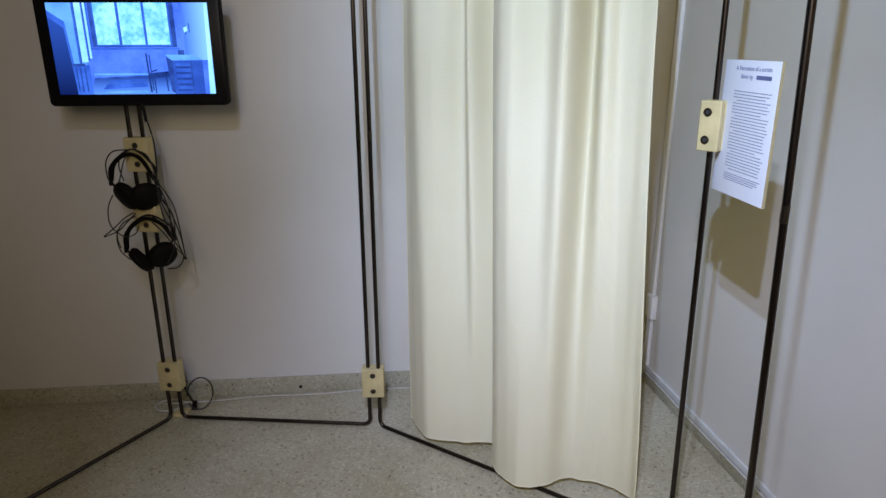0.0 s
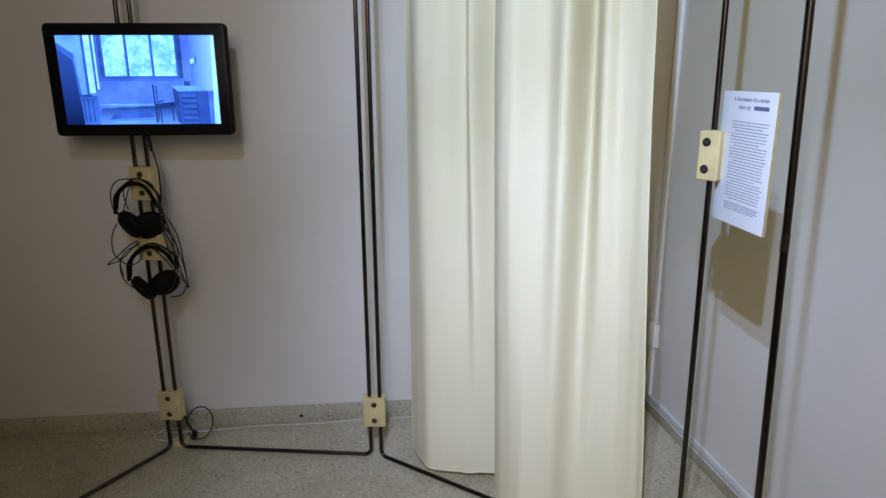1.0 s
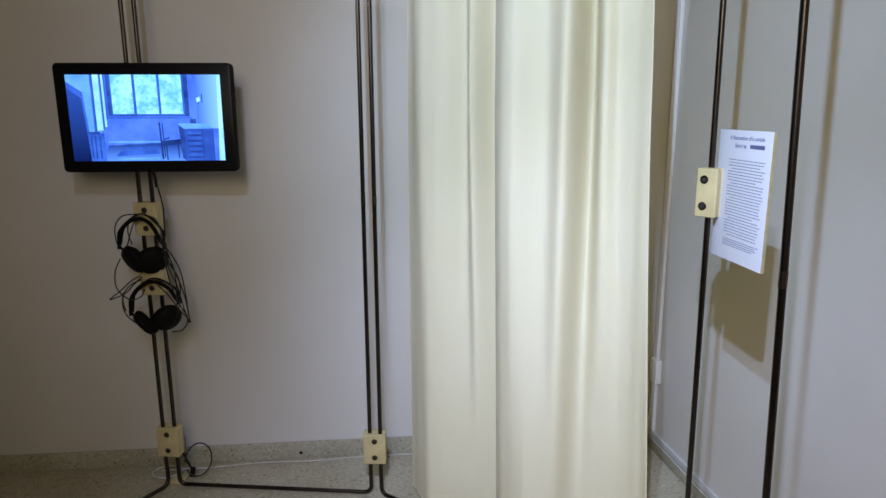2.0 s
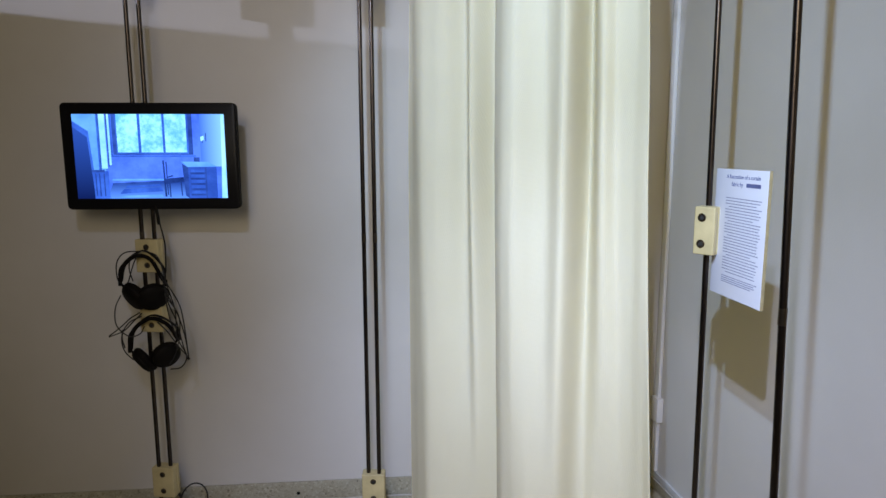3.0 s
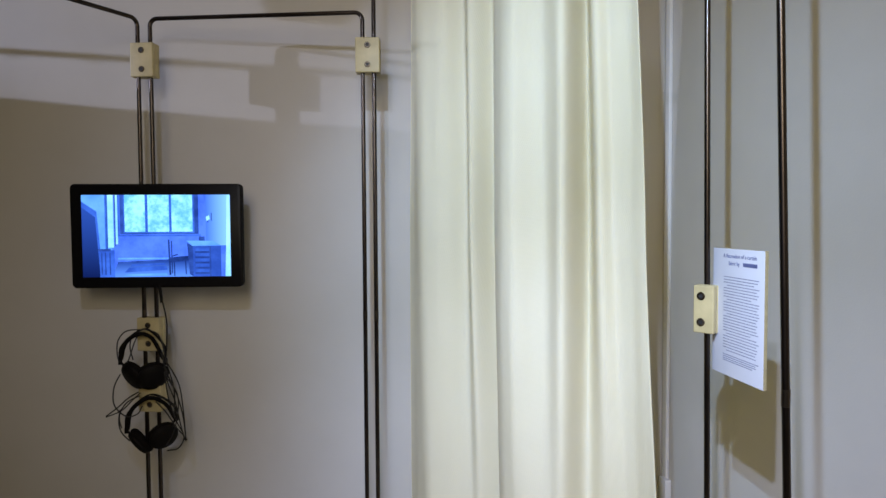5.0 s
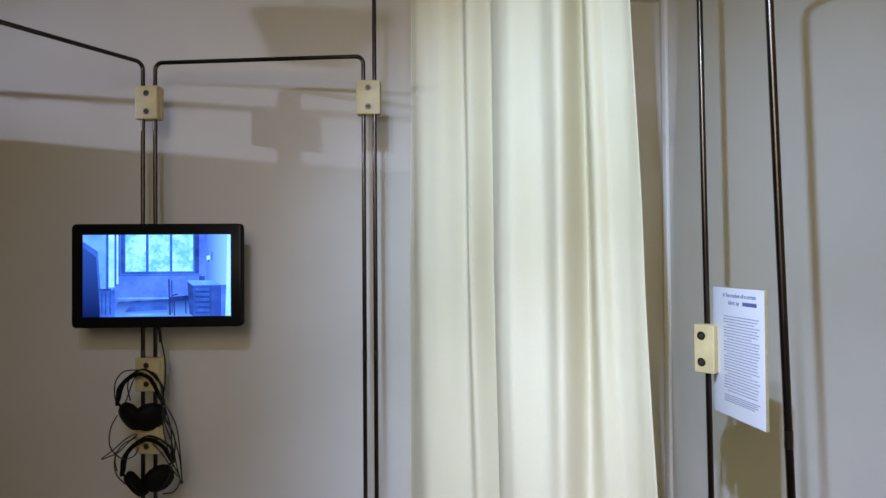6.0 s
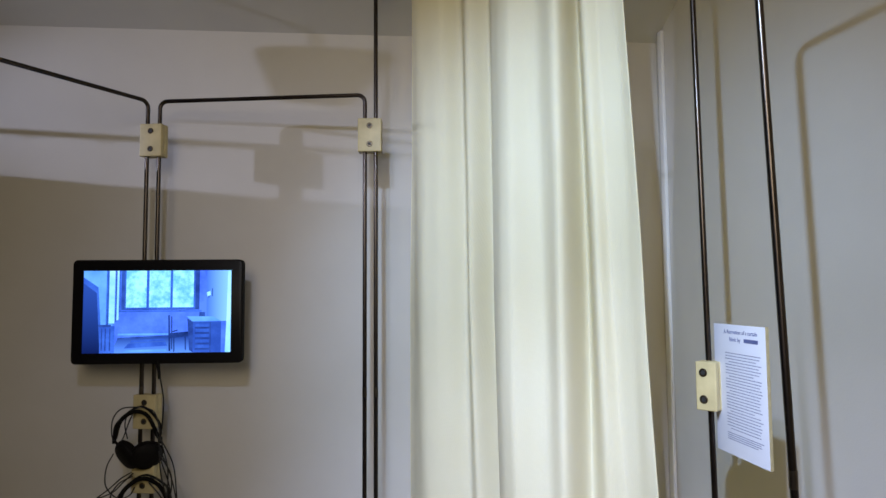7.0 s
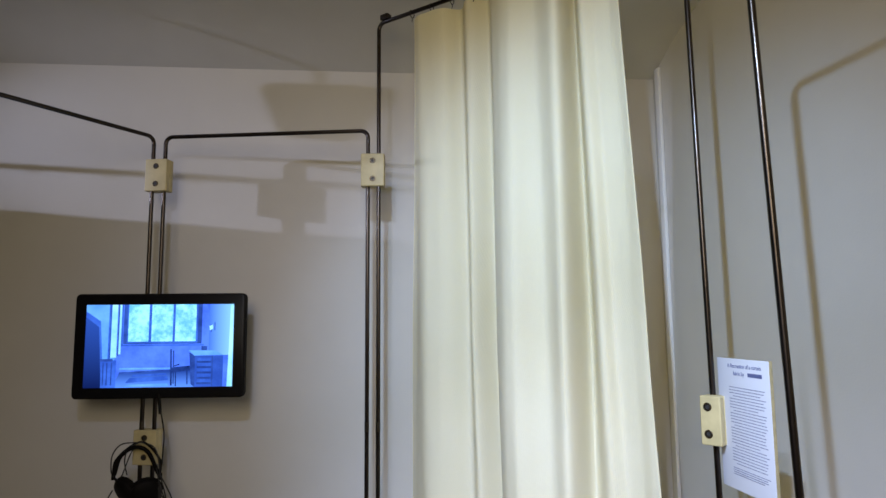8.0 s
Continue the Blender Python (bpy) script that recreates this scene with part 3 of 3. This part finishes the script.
headphones(hang(330, 176), hang(190, 350), hang(438, 350),
           [hang(196, 340, -0.004), hang(226, 250, -0.006), hang(300, 203, -0.008), hang(372, 225, -0.008), hang(430, 335, -0.004)],
           [(hang(258, 430), (-0.50, -0.72, -0.46), 0.053, 0.030), (hang(366, 434), (0.50, -0.72, -0.46), 0.053, 0.030)],
           "black open headphones hung by the headband on a clamp")
lower_pair = headphones(hang(345, 512), hang(208, 705), hang(486, 635),
           [hang(216, 700, -0.004), hang(243, 595, -0.006), hang(335, 530, -0.006), hang(425, 560, -0.004), hang(478, 640, -0.002)],
           [(hang(276, 770), (-0.66, -0.45, -0.60), 0.050, 0.030), (hang(412, 740), (0.62, -0.62, -0.40), 0.050, 0.030)],
           "black headphones hanging crooked beneath another pair")
lower_pair.location += Vector((0.004, 0, -0.008))

lead = thing("headphone_cable", hang(430, 420), "tangle of thin black headphone cable hanging in loops", "cable")
SLACK = [
    [(405, 0), (425, 60), (440, 140), (436, 220), (428, 300)],
    [(428, 300), (452, 400), (500, 520), (530, 640), (545, 755)],
    [(432, 330), (448, 450), (490, 560), (520, 680), (546, 760)],
    [(440, 340), (470, 380), (520, 470), (540, 600), (548, 750)],
    [(440, 400), (462, 540), (500, 660), (535, 745), (500, 810), (440, 822)],
    [(448, 420), (505, 520), (500, 640), (470, 740), (440, 790)],
    [(385, 560), (440, 620), (490, 690), (540, 740)],
]
UPPER_LOOPS = [
    [(195, 415), (165, 480), (162, 560), (190, 610), (235, 640), (285, 625), (310, 585)],
    [(330, 176), (240, 185), (190, 240), (182, 320), (196, 350)],
    [(330, 176), (270, 210), (250, 270), (268, 340)],
    [(300, 200), (275, 250), (250, 330), (240, 350)],
    [(340, 176), (410, 200), (440, 270), (446, 350)],
]
LOWER_LOOPS = [
    [(300, 505), (240, 540), (180, 590), (110, 640)],
    [(305, 512), (250, 560), (195, 610), (115, 642)],
    [(298, 530), (235, 560), (200, 605), (192, 650), (200, 700)],
    [(195, 600), (188, 660), (200, 720), (240, 770)],
    [(400, 530), (470, 560), (490, 620), (488, 640)],
    [(440, 330), (480, 470), (488, 560), (486, 640)],
]
for k, line in enumerate(SLACK + UPPER_LOOPS + LOWER_LOOPS):
    pts = [hang(x, y, -0.012 - 0.006 * math.sin(k * 1.7 + i)) for i, (x, y) in enumerate(line)]
    if k == 0:
        pts = [p + Vector((0, 0.03, 0)) for p in pts]
    fitted("strand", sweep(curve_through(pts, 6), 0.0022 if k else 0.0028, 6), CABLE, lead)
fitted("plug", sweep([hang(398, -60, 0.02), hang(408, 0, 0.018), hang(413, 42, 0.016)], 0.0055, 8), BLACK, lead, "black plug and socket")
fitted("cable_tie", sweep([hang(540, 752, -0.014), hang(550, 764, -0.012)], 0.004, 8), BLACK, lead)

# ---- cables on the floor ----
white = thing("white_cable", in_room(-0.6, BACK - 0.03, 0.0), "thin white cable lying along the terrazzo baseboard", "cable")
run = [in_room(-0.78, BACK - 0.07, 0.012), in_room(-0.62, BACK - 0.055, 0.004), in_room(-0.4, BACK - 0.035, 0.004), in_room(-0.2, BACK - 0.04, 0.004), in_room(0.05, BACK - 0.025, 0.004), in_room(0.4, BACK - 0.03, 0.004), in_room(1.10, BACK - 0.03, 0.004), in_room(1.165, BACK - 0.05, 0.03), in_room(1.178, BACK - 0.06, 0.12), in_room(1.184, BACK - 0.065, 0.30)]
fitted("lead", sweep(curve_through(run, 10), 0.0023, 7), WHITE_CABLE, white)
coil = [Vector((-1.035 + 0.055 * math.cos(a), 2.235 + 0.05 * math.sin(a), 0.006 + 0.006 * (a > 3.2))) for a in np.linspace(0.2, 6.6, 26)]
fitted("coil", sweep(coil + [in_room(-0.62, BACK - 0.055, 0.004)], 0.003, 7), WHITE_CABLE, white)
black_loop = thing("black_cable", (-0.93, 2.19, 0.0), "loop of thin black cable with a plug beside the tube", "cable")
ring = [Vector((-0.895 + 0.046 * math.cos(a), 2.20 + 0.02 * math.sin(a + 0.7), 0.082 + 0.060 * math.sin(a))) for a in np.linspace(-2.6, 3.2, 30)]
fitted("loop", sweep(ring, 0.0028, 7), CABLE, black_loop)
fitted("plug", block(0.018, 0.02, 0.034, 0.004, pose(-0.922, 2.20, 0.03, 0, 12, 20)), BLACK, black_loop, "black cable plug")
fitted("lead", sweep(curve_through([(-0.945, 2.180, 0.135), (-0.938, 2.19, 0.09), (-0.925, 2.20, 0.045)], 6), 0.004, 7), CABLE, black_loop)
pad = thing("floor_pad", (-0.972, 2.185, 0.0), "small pale pad on the floor under the tubes", "pad")
part("pad", block(0.06, 0.05, 0.012, 0.002, pose(0, 0, 0.006)), CREAM, pad)
speck = thing("dark_stud", in_room(-0.25, BACK - 0.012, 0.026), "small dark stud on the baseboard", "stud")
part("head", lathe([(0, 0.004), (0.005, 0.003), (0.007, 0.0)], ROOM.to_3x3().to_4x4() @ pose(0, 0, 0, 90), 12), BLACK, speck)

side_cable = thing("white_cable", on_east(0.016, 1.4, 0.04), "thin white cable fixed along the grey baseboard", "cable")
fitted("lead", sweep([on_east(0.0155, BACK - 0.03 - 0.2 * k, 0.0475 + 0.002 * math.sin(k * 2.1)) for k in range(14)], 0.0026, 7), WHITE_CABLE, side_cable)

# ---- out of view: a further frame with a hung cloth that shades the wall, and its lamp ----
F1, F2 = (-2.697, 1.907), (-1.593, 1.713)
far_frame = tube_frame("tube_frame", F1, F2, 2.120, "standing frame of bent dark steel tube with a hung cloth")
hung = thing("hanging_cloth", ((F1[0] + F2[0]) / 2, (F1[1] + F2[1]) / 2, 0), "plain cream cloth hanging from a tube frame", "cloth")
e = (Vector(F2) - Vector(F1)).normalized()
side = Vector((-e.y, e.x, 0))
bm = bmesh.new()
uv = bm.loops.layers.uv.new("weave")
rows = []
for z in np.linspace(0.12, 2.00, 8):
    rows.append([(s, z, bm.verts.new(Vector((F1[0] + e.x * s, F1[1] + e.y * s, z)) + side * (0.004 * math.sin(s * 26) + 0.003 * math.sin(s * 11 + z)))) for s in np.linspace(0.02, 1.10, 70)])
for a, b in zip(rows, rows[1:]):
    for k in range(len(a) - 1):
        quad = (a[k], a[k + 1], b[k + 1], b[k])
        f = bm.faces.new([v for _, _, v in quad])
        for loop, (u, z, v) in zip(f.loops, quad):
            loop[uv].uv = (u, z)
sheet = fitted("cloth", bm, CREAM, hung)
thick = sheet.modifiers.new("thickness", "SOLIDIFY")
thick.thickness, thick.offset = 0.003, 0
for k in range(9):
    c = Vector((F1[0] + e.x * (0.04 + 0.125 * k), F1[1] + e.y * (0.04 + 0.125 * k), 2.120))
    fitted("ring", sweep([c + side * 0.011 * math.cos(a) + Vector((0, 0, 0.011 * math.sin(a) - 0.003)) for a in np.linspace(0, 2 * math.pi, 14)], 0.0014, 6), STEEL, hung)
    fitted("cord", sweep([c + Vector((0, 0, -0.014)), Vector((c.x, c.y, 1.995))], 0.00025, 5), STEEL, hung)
aim = (Vector((-0.65, 2.37, 2.02)) - LAMP_C).normalized()
lamp = thing("track_spotlight", LAMP_C, "small black spotlight under the ceiling", "spotlight", "spotlights")
part("can", lathe([(0.030, -0.012), (0.034, -0.014), (0.034, -0.12), (0.020, -0.135), (0, -0.135)], aim.to_track_quat("Z", "Y").to_matrix().to_4x4(), 20), BLACK, lamp)
part("stem", sweep([(0.0, 0.0, CEIL - LAMP_C.z), -aim * 0.08 + Vector((0, 0, 0.034))], 0.006, 8), BLACK, lamp)

# Unlit can added between lamp and wall to cast the flared upper shadow.
other = thing("track_spotlight", LAMP_C.lerp(Vector((-0.455, 2.374, 2.25)), 0.60), "unlit black can added out of view to shadow the upper wall", "spotlight", "spotlights")
part("can", lathe([(0.0, -0.062), (0.026, -0.062), (0.030, -0.058), (0.055, 0.055), (0.050, 0.068), (0, 0.070)], pose(0, 0, 0, 0, 8, 0), 22), BLACK, other)
part("stem", sweep([(0.0, 0.0, 0.066), (0.0, 0.0, CEIL - other.location.z)], 0.004, 8), BLACK, other)
